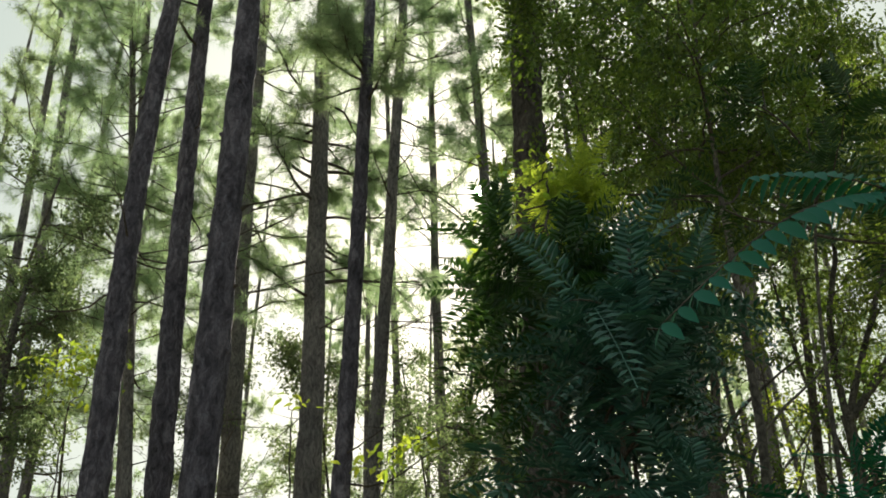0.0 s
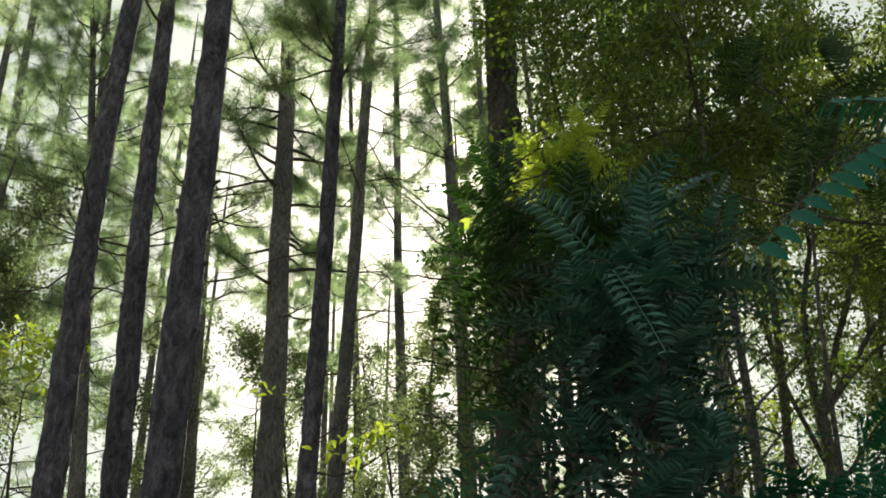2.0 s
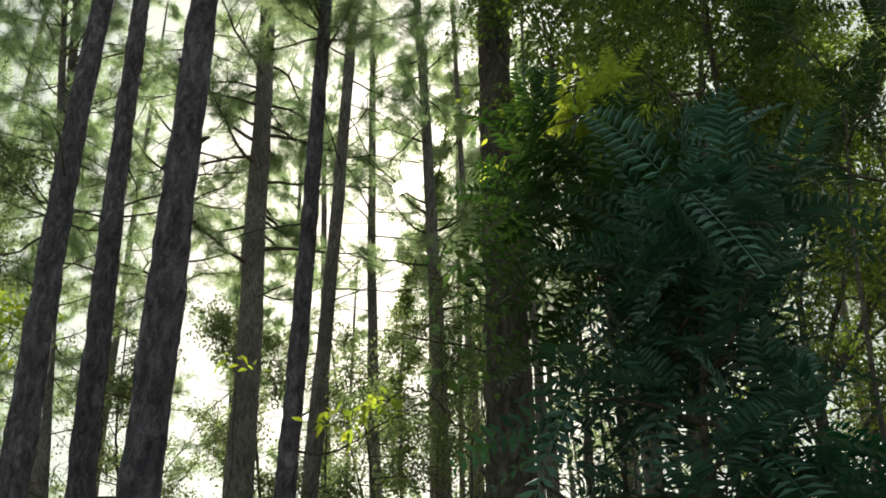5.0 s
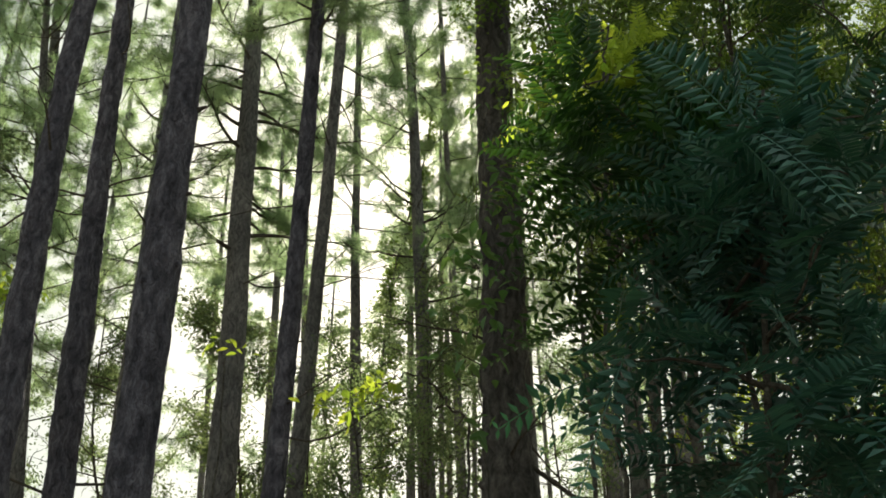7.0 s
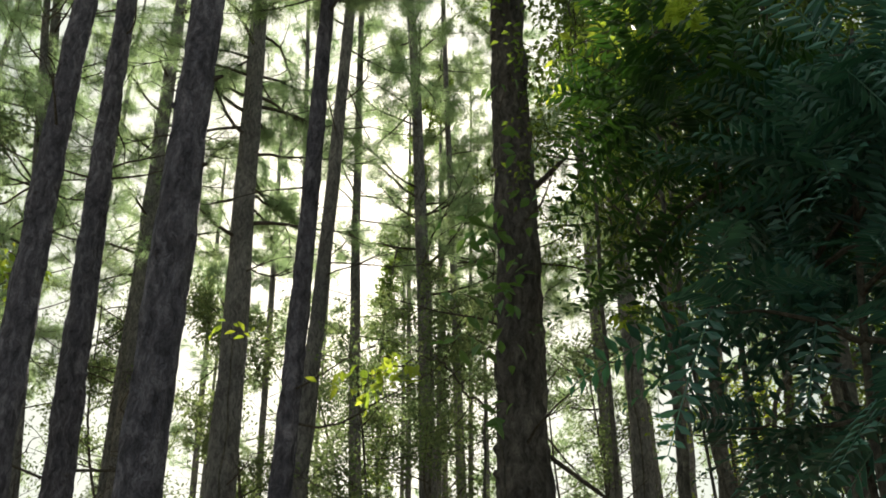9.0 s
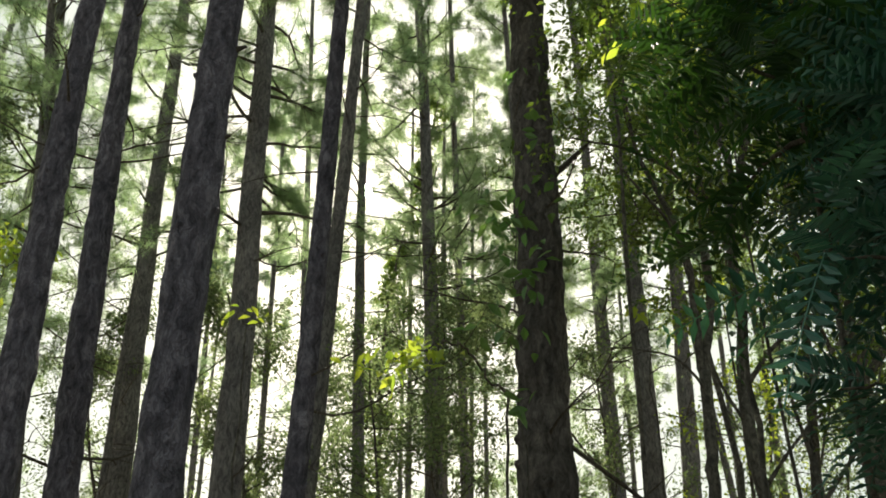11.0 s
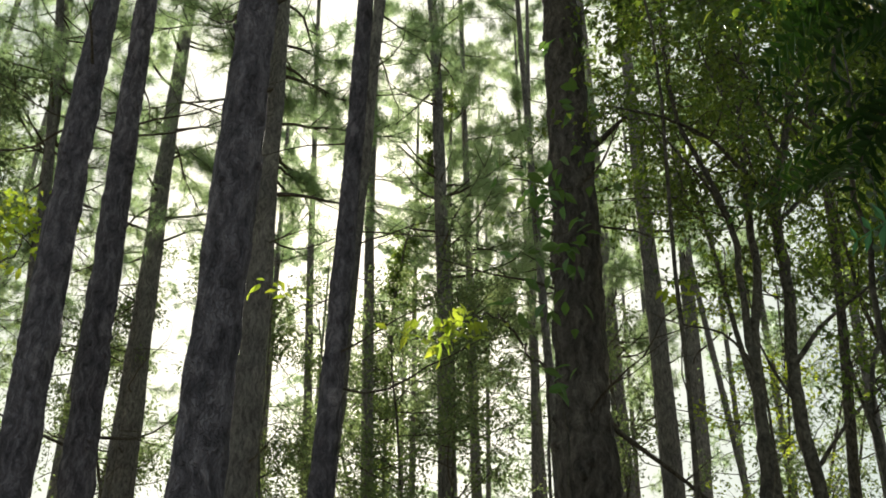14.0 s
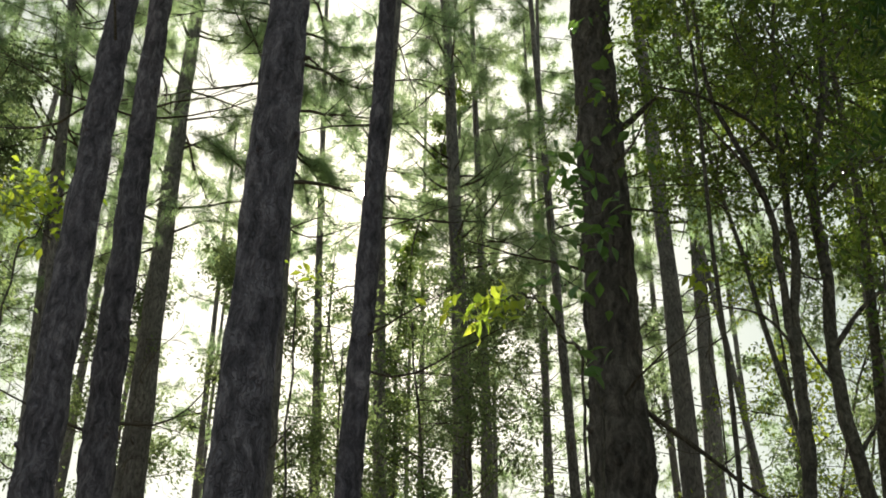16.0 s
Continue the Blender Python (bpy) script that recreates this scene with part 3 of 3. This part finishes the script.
# the dark feathery tree close to the path, and a thinner one nearer by
feather_tree(0.55, 4.35, 0.06, 4.15, 2.7, 0.41, "young tree with dense dark green feathery leaves", seed=1, limbs=20, per=1, twigs=0.4, bias=(-0.04, 0, -0.28))
feather_tree(0.95, 4.75, 0.05, 4.5, 3.7, 0.3, "slim young tree with a high tuft of dark feathery leaves", seed=6, limbs=5, per=1, twigs=0.4, bias=(0, 0, -0.2))
feather_tree(0.55, 4.9, 0.05, 4.6, 3.75, 0.36, "slim young tree of fresh green feathery leaves", seed=4, limbs=10, per=1, twigs=0.4, bias=(0, 0, -0.3), mat=FROND_LEAF)
feather_tree(1.25, 4.75, 0.03, 3.45, 2.75, 0.5, "small young tree with broad teal-green feathery leaves", seed=8, limbs=9, per=1, twigs=0.3, girth=0.006, mat=TEAL_LEAF)
feather_tree(1.75, 5.9, 0.06, 6.2, 5.2, 0.6, "taller young tree with hanging green feathery leaves", seed=12, limbs=6, per=1, twigs=0.4, mat=FROND_LEAF)
# tuft caught by the sun: its sunlight is put into the leaf colour
feather_tree(0.5, 5.3, 0.025, 5.45, 5.12, 0.2, "slim sapling top of feathery leaves coloured yellow-green as if sunlit", seed=15, limbs=6, per=2, twigs=0.2, girth=0.004, mat=BRIGHT_LEAF, frond=0.26)
frond_shoot((1.5, 2.55, 0), [(0.0, 0.0, 2.0), (-0.1, -0.05, 2.9), (-0.3, -0.15, 3.16)], [
    ((-0.28, -0.14, 3.14), (0.43, 1.95, 2.55), 0.095), ((-0.2, -0.1, 3.08), (0.72, 2.2, 3.06), 0.085), ((-0.05, -0.03, 2.7), (0.95, 2.3, 2.42), 0.09)],
    "thin shoot near the path with long teal-green feathery leaves")

EDGE = "leafy trees at the wood's edge"
leafy("leafy_tree", 1.3, 10.3, 0.06, 12.4, 2.0, 8.9, "tall slim leafy tree with small leaves high up", SMALL_LEAF, 0.07, 17, 24, seed=10, group=EDGE)
leafy("leafy_tree", 1.75, 6.9, 0.1, 8.8, 1.4, 6.0, "young tree with bright backlit leaves above darker foliage", SMALL_LEAF, 0.06, 15, 26, (-0.02, 0.0), seed=7, group=EDGE)
leafy("leafy_tree", 3.5, 13.2, 0.12, 14.0, 2.2, 9.8, "tall leafy tree with olive leaves behind forked stems", SMALL_LEAF, 0.075, 9, 24, (0.01, 0.0), seed=31, group=EDGE)
leafy("leafy_tree", 5.4, 14.2, 0.14, 13.5, 2.2, 8.6, "leafy tree with yellow-green crown at the wood's edge", SMALL_LEAF, 0.08, 12, 24, (0.01, 0.0), seed=32, group=EDGE)
leafy("leafy_tree", 5.6, 9.0, 0.16, 9.0, 2.4, 3.6, "spreading leafy tree with many thin forked limbs", SMALL_LEAF, 0.07, 9, 22, seed=8, group=EDGE)
leafy("leafy_tree", 6.6, 12.5, 0.2, 12.0, 2.8, 5.2, "broad leafy tree with olive-green crown", SMALL_LEAF, 0.075, 15, 22, seed=4, group=EDGE)
leafy("leafy_tree", 4.2, 14.0, 0.2, 13.5, 2.3, 9.2, "tall leafy tree behind the forked one", SMALL_LEAF, 0.08, 14, 22, seed=5, group=EDGE)
leafy("leafy_tree", 7.8, 16.5, 0.22, 15.0, 3.2, 7.0, "tall leafy tree with dense green crown", SMALL_LEAF, 0.09, 15, 22, seed=6, group=EDGE)
leafy("leafy_shrub", 4.1, 8.4, 0.08, 5.4, 1.0, 2.8, "dark leafy shrub at the foot of taller trees", SMALL_LEAF, 0.065, 9, 16, seed=27, category="shrub")

forked_tree("slim dark tree forking into two crooked stems, small leaves above", [
    (0.062, 0.05, [(1.9, 10.25, -0.1), (1.93, 10.2, 2.2), (1.94, 10.2, 4.1), (1.97, 10.2, 4.8), (1.97, 10.2, 5.5)]),
    (0.036, 0.012, [(1.97, 10.2, 5.4), (1.94, 10.2, 6.19), (1.93, 10.2, 6.71), (1.75, 10.2, 7.24), (1.55, 10.2, 7.74), (1.5, 10.2, 8.42), (1.5, 10.2, 9.31)]),
    (0.044, 0.015, [(1.98, 10.2, 5.4), (2.12, 10.23, 6.22), (2.16, 10.26, 6.71), (2.18, 10.29, 7.35), (2.21, 10.32, 8.04), (2.35, 10.35, 8.86), (2.43, 10.38, 9.92)]),
    (0.024, 0.006, [(2.18, 10.27, 7.3), (1.84, 10.08, 7.55), (1.49, 9.96, 7.65), (1.09, 9.84, 7.61), (0.69, 9.74, 7.55)]),
    (0.018, 0.005, [(1.94, 10.2, 6.6), (1.7, 10.0, 6.95), (1.4, 9.9, 7.2), (1.1, 9.8, 7.6)]),
    (0.014, 0.004, [(1.97, 10.2, 5.3), (1.7, 10.1, 5.62), (1.4, 10.1, 5.6), (1.05, 10.0, 5.66)]),
    (0.014, 0.004, [(2.2, 10.3, 7.9), (1.9, 10.2, 8.5), (1.75, 10.1, 9.2)]),
], SMALL_LEAF, 6.5, seed=1, twig=0.8, count=6, size=0.07, group=EDGE)
forked_tree("dark leafy tree with a crooked stem and long side limbs", [
    (0.085, 0.03, [(2.5, 10.45, -0.1), (2.48, 10.4, 2.2), (2.44, 10.4, 4.2), (2.4, 10.4, 4.76), (2.42, 10.4, 5.68), (2.46, 10.4, 6.58), (2.56, 10.4, 7.46), (2.72, 10.4, 8.29), (2.93, 10.4, 9.2), (3.1, 10.4, 10.2)]),
    (0.026, 0.008, [(2.5, 10.4, 6.95), (2.83, 10.5, 7.3), (3.19, 10.6, 7.57), (3.7, 10.7, 7.89)]),
    (0.026, 0.008, [(2.43, 10.4, 5.5), (2.71, 10.3, 5.87), (2.95, 10.2, 6.05), (3.3, 10.1, 6.3)]),
    (0.02, 0.006, [(2.42, 10.4, 5.0), (2.2, 10.4, 5.4), (2.1, 10.5, 5.9)]),
    (0.022, 0.006, [(2.6, 10.4, 7.7), (2.3, 10.2, 8.4), (2.0, 10.1, 9.1)]),
    (0.022, 0.006, [(2.75, 10.4, 8.4), (3.1, 10.3, 8.9), (3.6, 10.2, 9.4)]),
    (0.018, 0.005, [(2.48, 10.4, 6.7), (2.25, 10.2, 7.1), (2.05, 10.0, 7.8)]),
    (0.02, 0.006, [(2.42, 10.42, 4.5), (2.7, 10.3, 4.9), (3.1, 10.2, 5.3), (3.5, 10.1, 5.9)]),
], SMALL_LEAF, 6.0, seed=2, twig=0.9, count=7, size=0.065, group=EDGE)
forked_tree("bushy tree whose brown limbs fan out from a low fork", [
    (0.08, 0.07, [(4.1, 11.7, -0.1), (4.15, 11.7, 3.0), (4.16, 11.7, 5.2), (4.19, 11.7, 6.3)]),
    (0.05, 0.012, [(4.18, 11.7, 6.0), (4.57, 11.8, 7.11), (4.99, 11.9, 8.08), (5.28, 12.0, 8.96), (5.4, 12.1, 10.2)]),
    (0.05, 0.012, [(4.18, 11.7, 6.1), (4.14, 11.6, 7.3), (4.34, 11.5, 8.23), (4.3, 11.4, 8.97), (4.3, 11.3, 10.3)]),
    (0.035, 0.008, [(4.18, 11.7, 6.2), (4.73, 11.5, 6.82), (5.24, 11.3, 7.15), (5.9, 11.1, 7.7)]),
    (0.04, 0.01, [(4.2, 11.7, 6.2), (5.14, 11.9, 7.46), (5.8, 12.1, 8.2), (6.4, 12.2, 9.4)]),
    (0.03, 0.008, [(4.16, 11.7, 5.6), (3.7, 11.4, 6.6), (3.5, 11.2, 7.6), (3.4, 11.1, 8.6)]),
    (0.028, 0.008, [(4.16, 11.7, 5.3), (4.7, 11.4, 6.0), (5.3, 11.2, 6.4), (5.9, 11.0, 6.8)]),
    (0.02, 0.006, [(4.15, 11.7, 4.9), (3.7, 11.3, 5.5), (3.3, 11.0, 6.0)]),
], SMALL_LEAF, 6.6, seed=3, twig=0.9, count=11, size=0.07, step=0.26, group=EDGE)
forked_tree("low dark bush with bare leaning branches", [
    (0.035, 0.025, [(2.3, 9.3, -0.1), (2.35, 9.2, 2.5), (2.35, 9.2, 4.6)]),
    (0.022, 0.006, [(2.35, 9.2, 4.5), (2.41, 9.2, 4.97), (2.77, 9.3, 5.38), (3.25, 9.4, 5.81), (3.56, 9.5, 6.21)]),
    (0.018, 0.005, [(2.35, 9.2, 4.3), (2.2, 9.1, 4.9), (2.15, 9.0, 5.4)]),
    (0.018, 0.005, [(2.35, 9.2, 4.0), (2.7, 9.0, 4.5), (2.9, 8.9, 5.1)]),
], SMALL_LEAF, 4.4, seed=4, twig=0.4, count=3, size=0.06)

# ---- understorey among the pines ----
UNDER = "understorey of the pine wood"
leafy("understorey_tree", -5.55, 11.9, 0.26, 8.6, 1.0, 3.8, "dark creeper-covered tree with small leaves", SHRUB_LEAF, 0.06, 13, 24, (-0.02, 0), seed=11, group=UNDER)
leafy("understorey_tree", -7.4, 16.2, 0.16, 12.5, 1.8, 5.5, "olive understorey tree beside a thin pine", SHRUB_LEAF, 0.08, 8, 18, seed=17, group=UNDER)
leafy("understorey_tree", -2.9, 21.3, 0.12, 11.2, 1.6, 6.0, "light green understorey tree between pine trunks", SHRUB_LEAF, 0.08, 11, 22, seed=12, group=UNDER)
leafy("understorey_tree", -4.6, 23.2, 0.12, 13.0, 1.7, 8.0, "yellow-green understorey tree with airy crown", SHRUB_LEAF, 0.08, 12, 22, seed=18, group=UNDER)
leafy("understorey_tree", -0.33, 14.85, 0.08, 7.7, 1.1, 4.6, "thin understorey tree with dark small leaves", SHRUB_LEAF, 0.06, 6, 16, seed=13, group=UNDER)
leafy("understorey_tree", -1.3, 20.7, 0.1, 10.0, 1.5, 5.5, "dim understorey tree with drooping twigs", SHRUB_LEAF, 0.07, 8, 20, seed=19, group=UNDER)
leafy("understorey_tree", 1.1, 18.4, 0.1, 11.4, 1.5, 6.5, "grey-green understorey tree with fine leaves", SHRUB_LEAF, 0.075, 9, 22, seed=20, group=UNDER)
leafy("understorey_tree", -9.0, 24.0, 0.14, 15.0, 2.4, 8.0, "pale green understorey tree among pines", SHRUB_LEAF, 0.09, 7, 18, seed=14, group=UNDER)
leafy("understorey_tree", 1.0, 27.0, 0.14, 15.0, 2.2, 8.0, "yellow-green understorey tree far back", SHRUB_LEAF, 0.09, 8, 22, seed=15, group=UNDER)
leafy("understorey_tree", 3.4, 22.5, 0.14, 12.0, 2.0, 6.0, "pale feathery understorey tree between pines", SHRUB_LEAF, 0.085, 7, 18, seed=16, group=UNDER)
leafy("understorey_tree", 4.4, 16.2, 0.1, 9.5, 1.6, 5.0, "young tree with bright green leaves low among stems", BRIGHT_LEAF, 0.08, 3, 12, seed=21, group=UNDER)
leafy("understorey_tree", 6.4, 21.5, 0.12, 13.0, 1.9, 6.5, "light green young tree before far pines", SHRUB_LEAF, 0.085, 6, 16, seed=22, group=UNDER)
leafy("understorey_tree", 8.8, 28.0, 0.16, 17.0, 2.4, 8.5, "pale olive understorey tree far among pines", SHRUB_LEAF, 0.1, 5, 18, seed=34, group=UNDER)
leafy("understorey_tree", 12.0, 30.0, 0.16, 18.0, 2.6, 9.0, "far pale green understorey tree with airy crown", SHRUB_LEAF, 0.1, 6, 18, seed=35, group=UNDER)
leafy("understorey_tree", 6.6, 33.0, 0.16, 17.0, 2.4, 10.0, "dim far understorey tree between thin trunks", SHRUB_LEAF, 0.1, 5, 16, seed=36, group=UNDER)
leafy("vine_clad_stem", -0.16, 30.2, 0.14, 25.0, 0.7, 7.0, "far thin stem wrapped in small-leaved climbers", SMALL_LEAF, 0.1, 9, 44, seed=23, group=UNDER)


# ---- saplings and climbers with large single leaves ----
def leaf_mesh(name, material, long, wide):
    """One broad pointed leaf with a folded midrib, base at the origin, along +y."""
    rows = [(0.0, 0.0), (0.18, 0.55), (0.42, 1.0), (0.68, 0.72), (0.88, 0.3), (1.0, 0.0)]
    v, f = [], []
    for t, w in rows:
        droop = -0.22 * long * t * t
        v += [(-w * wide / 2, t * long, droop + 0.18 * w * wide), (0, t * long, droop), (w * wide / 2, t * long, droop + 0.18 * w * wide)]
    for k in range(len(rows) - 1):
        for side in (0, 1):
            i = 3 * k + side
            f.append((i, i + 1, i + 4, i + 3))
    me = bpy.data.meshes.new(name)
    me.from_pydata(v, [], f)
    me.materials.append(material)
    return me


YOUNG = leaf_mesh("young_leaf", BRIGHT_LEAF, 0.135, 0.06)
SHADE = leaf_mesh("shade_leaf", VINE_LEAF, 0.14, 0.065)


def sprig(parent, at, rng, me, count, spread=0.1, size=1.0):
    """Leaves hanging round the end of a twig."""
    for _ in range(count):
        o = new("leaf", me)
        o.parent = parent
        o.location = np.array(at) + rng.normal(0, spread, 3) * (1, 1, 0.6)
        o.rotation_euler = (rng.normal(-0.5, 0.5), rng.normal(0, 0.5), rng.uniform(0, 6.28))
        k = size * rng.uniform(0.6, 1.15)
        o.scale = (k, k, k)


def sapling(foot, bends, label, ends, me, count=9, thick=0.018, seed=0, name="sapling", spread=0.09, size=1.0):
    """A thin stem through bends (heights and offsets from its foot), with leaf sprigs at the ends."""
    rng = np.random.default_rng(seed + 1300)
    tree = thing(name, foot, label, "sapling" if name == "sapling" else "vine")
    pts = np.array([(0, 0, -0.05)] + list(bends), float)
    u = np.linspace(0, len(pts) - 1, 8 * len(pts))
    line = np.stack([np.interp(u, range(len(pts)), pts[:, k]) for k in range(3)], -1)
    line[1:-1] += rng.normal(0, 0.02, (len(line) - 2, 3))
    s = Soup()
    tube(s, line, np.linspace(thick, 0.004, len(line)), 6)
    part("stem", s, STEM_BARK, tree, smooth=True)
    for e in ends:
        e = np.array(e, float)
        holder = tree
        near = line[np.argmin(np.linalg.norm(line - e, axis=1))]
        if np.linalg.norm(near - e) > 0.06:
            b = Soup()
            tube(b, np.array([near, (near + e) / 2 + rng.normal(0, 0.03, 3), e]), [0.006, 0.005, 0.003], 5)
            holder = part("twig", b, TWIG, tree)
        sprig(holder, e, rng, me, count, spread, size)
    return tree


sapling((0.25, 10.5, 0), [(0.02, 0.0, 3.0), (0.05, 0.1, 5.3), (-0.35, -0.3, 5.6), (-0.7, -0.7, 5.4), (-1.08, -1.6, 4.75)], "arching sapling with glowing yellow-green leaves",
        [(-1.08, -1.6, 4.72), (-0.95, -1.2, 5.05), (-0.72, -0.75, 5.3)], YOUNG, 26, seed=1, spread=0.11, size=0.95)
sapling((-2.05, 11.6, 0), [(0, 0, 3.5), (-0.05, 0.05, 6.2), (-0.15, 0.1, 6.6)], "thin sapling with a few light green leaves", [(-0.15, 0.09, 6.55), (0.05, 0.0, 6.45)], YOUNG, 6, seed=2, spread=0.08)
sapling((2.5, 13.26, 0), [(0.03, 0, 4.0), (-0.05, 0.05, 7.2), (0.0, 0.0, 7.95)], "thin sapling with bright young leaves", [(0.0, 0.0, 7.9), (-0.15, 0.0, 7.7), (0.1, -0.05, 7.8)], YOUNG, 9, seed=3, spread=0.1, size=1.2)
sapling((-4.62, 11.1, 0), [(0, 0, 4.0), (0.1, 0.05, 6.3), (0.3, 0.06, 6.8)], "sapling with a bright cluster of yellow-green leaves", [(0.3, 0.06, 6.75), (0.15, 0.0, 6.55), (0.0, 0.1, 6.9), (0.2, 0.2, 6.9), (-0.2, 0.0, 6.7)],
        YOUNG, 55, seed=4, spread=0.2, size=0.85)
sapling((0.42, 10.75, 0), [(0.04, 0.02, 3.0), (0.05, 0.0, 5.0), (0.0, 0.03, 6.5), (0.05, 0.1, 8.6)], "leafy climber on a thick pine trunk",
        [(-0.06, -0.2, 5.3), (-0.1, -0.3, 5.8), (-0.3, -0.15, 6.1), (0.0, -0.25, 6.5), (-0.2, -0.1, 6.9), (0.12, -0.2, 7.5), (0.3, -0.3, 8.2), (0.15, -0.25, 9.0),
         (-0.35, -0.2, 6.5), (0.2, -0.3, 6.8), (0.02, -0.25, 6.35), (0.05, -0.28, 6.45), (-0.1, -0.2, 7.05), (-0.14, -0.2, 7.15), (-0.3, -0.1, 7.4), (0.25, -0.3, 7.2)], SHADE, 7, 0.012, seed=5,
        name="climbing_vine", spread=0.13, size=1.35)
sapling((0.45, 5.6, 0), [(0.02, 0, 2.5), (0.0, -0.1, 4.2), (0.02, -0.3, 5.0), (0.05, -0.38, 5.3)], "tall thin sapling with glowing leaf tufts at its top",
        [(0.05, -0.4, 5.15), (0.15, -0.35, 5.0), (-0.02, -0.35, 5.25), (-0.1, 0.2, 5.6), (-0.2, 0.25, 5.45), (-0.25, 0.1, 5.2), (-0.3, 0.0, 4.9)], YOUNG, 16, seed=6, spread=0.085, size=0.55)
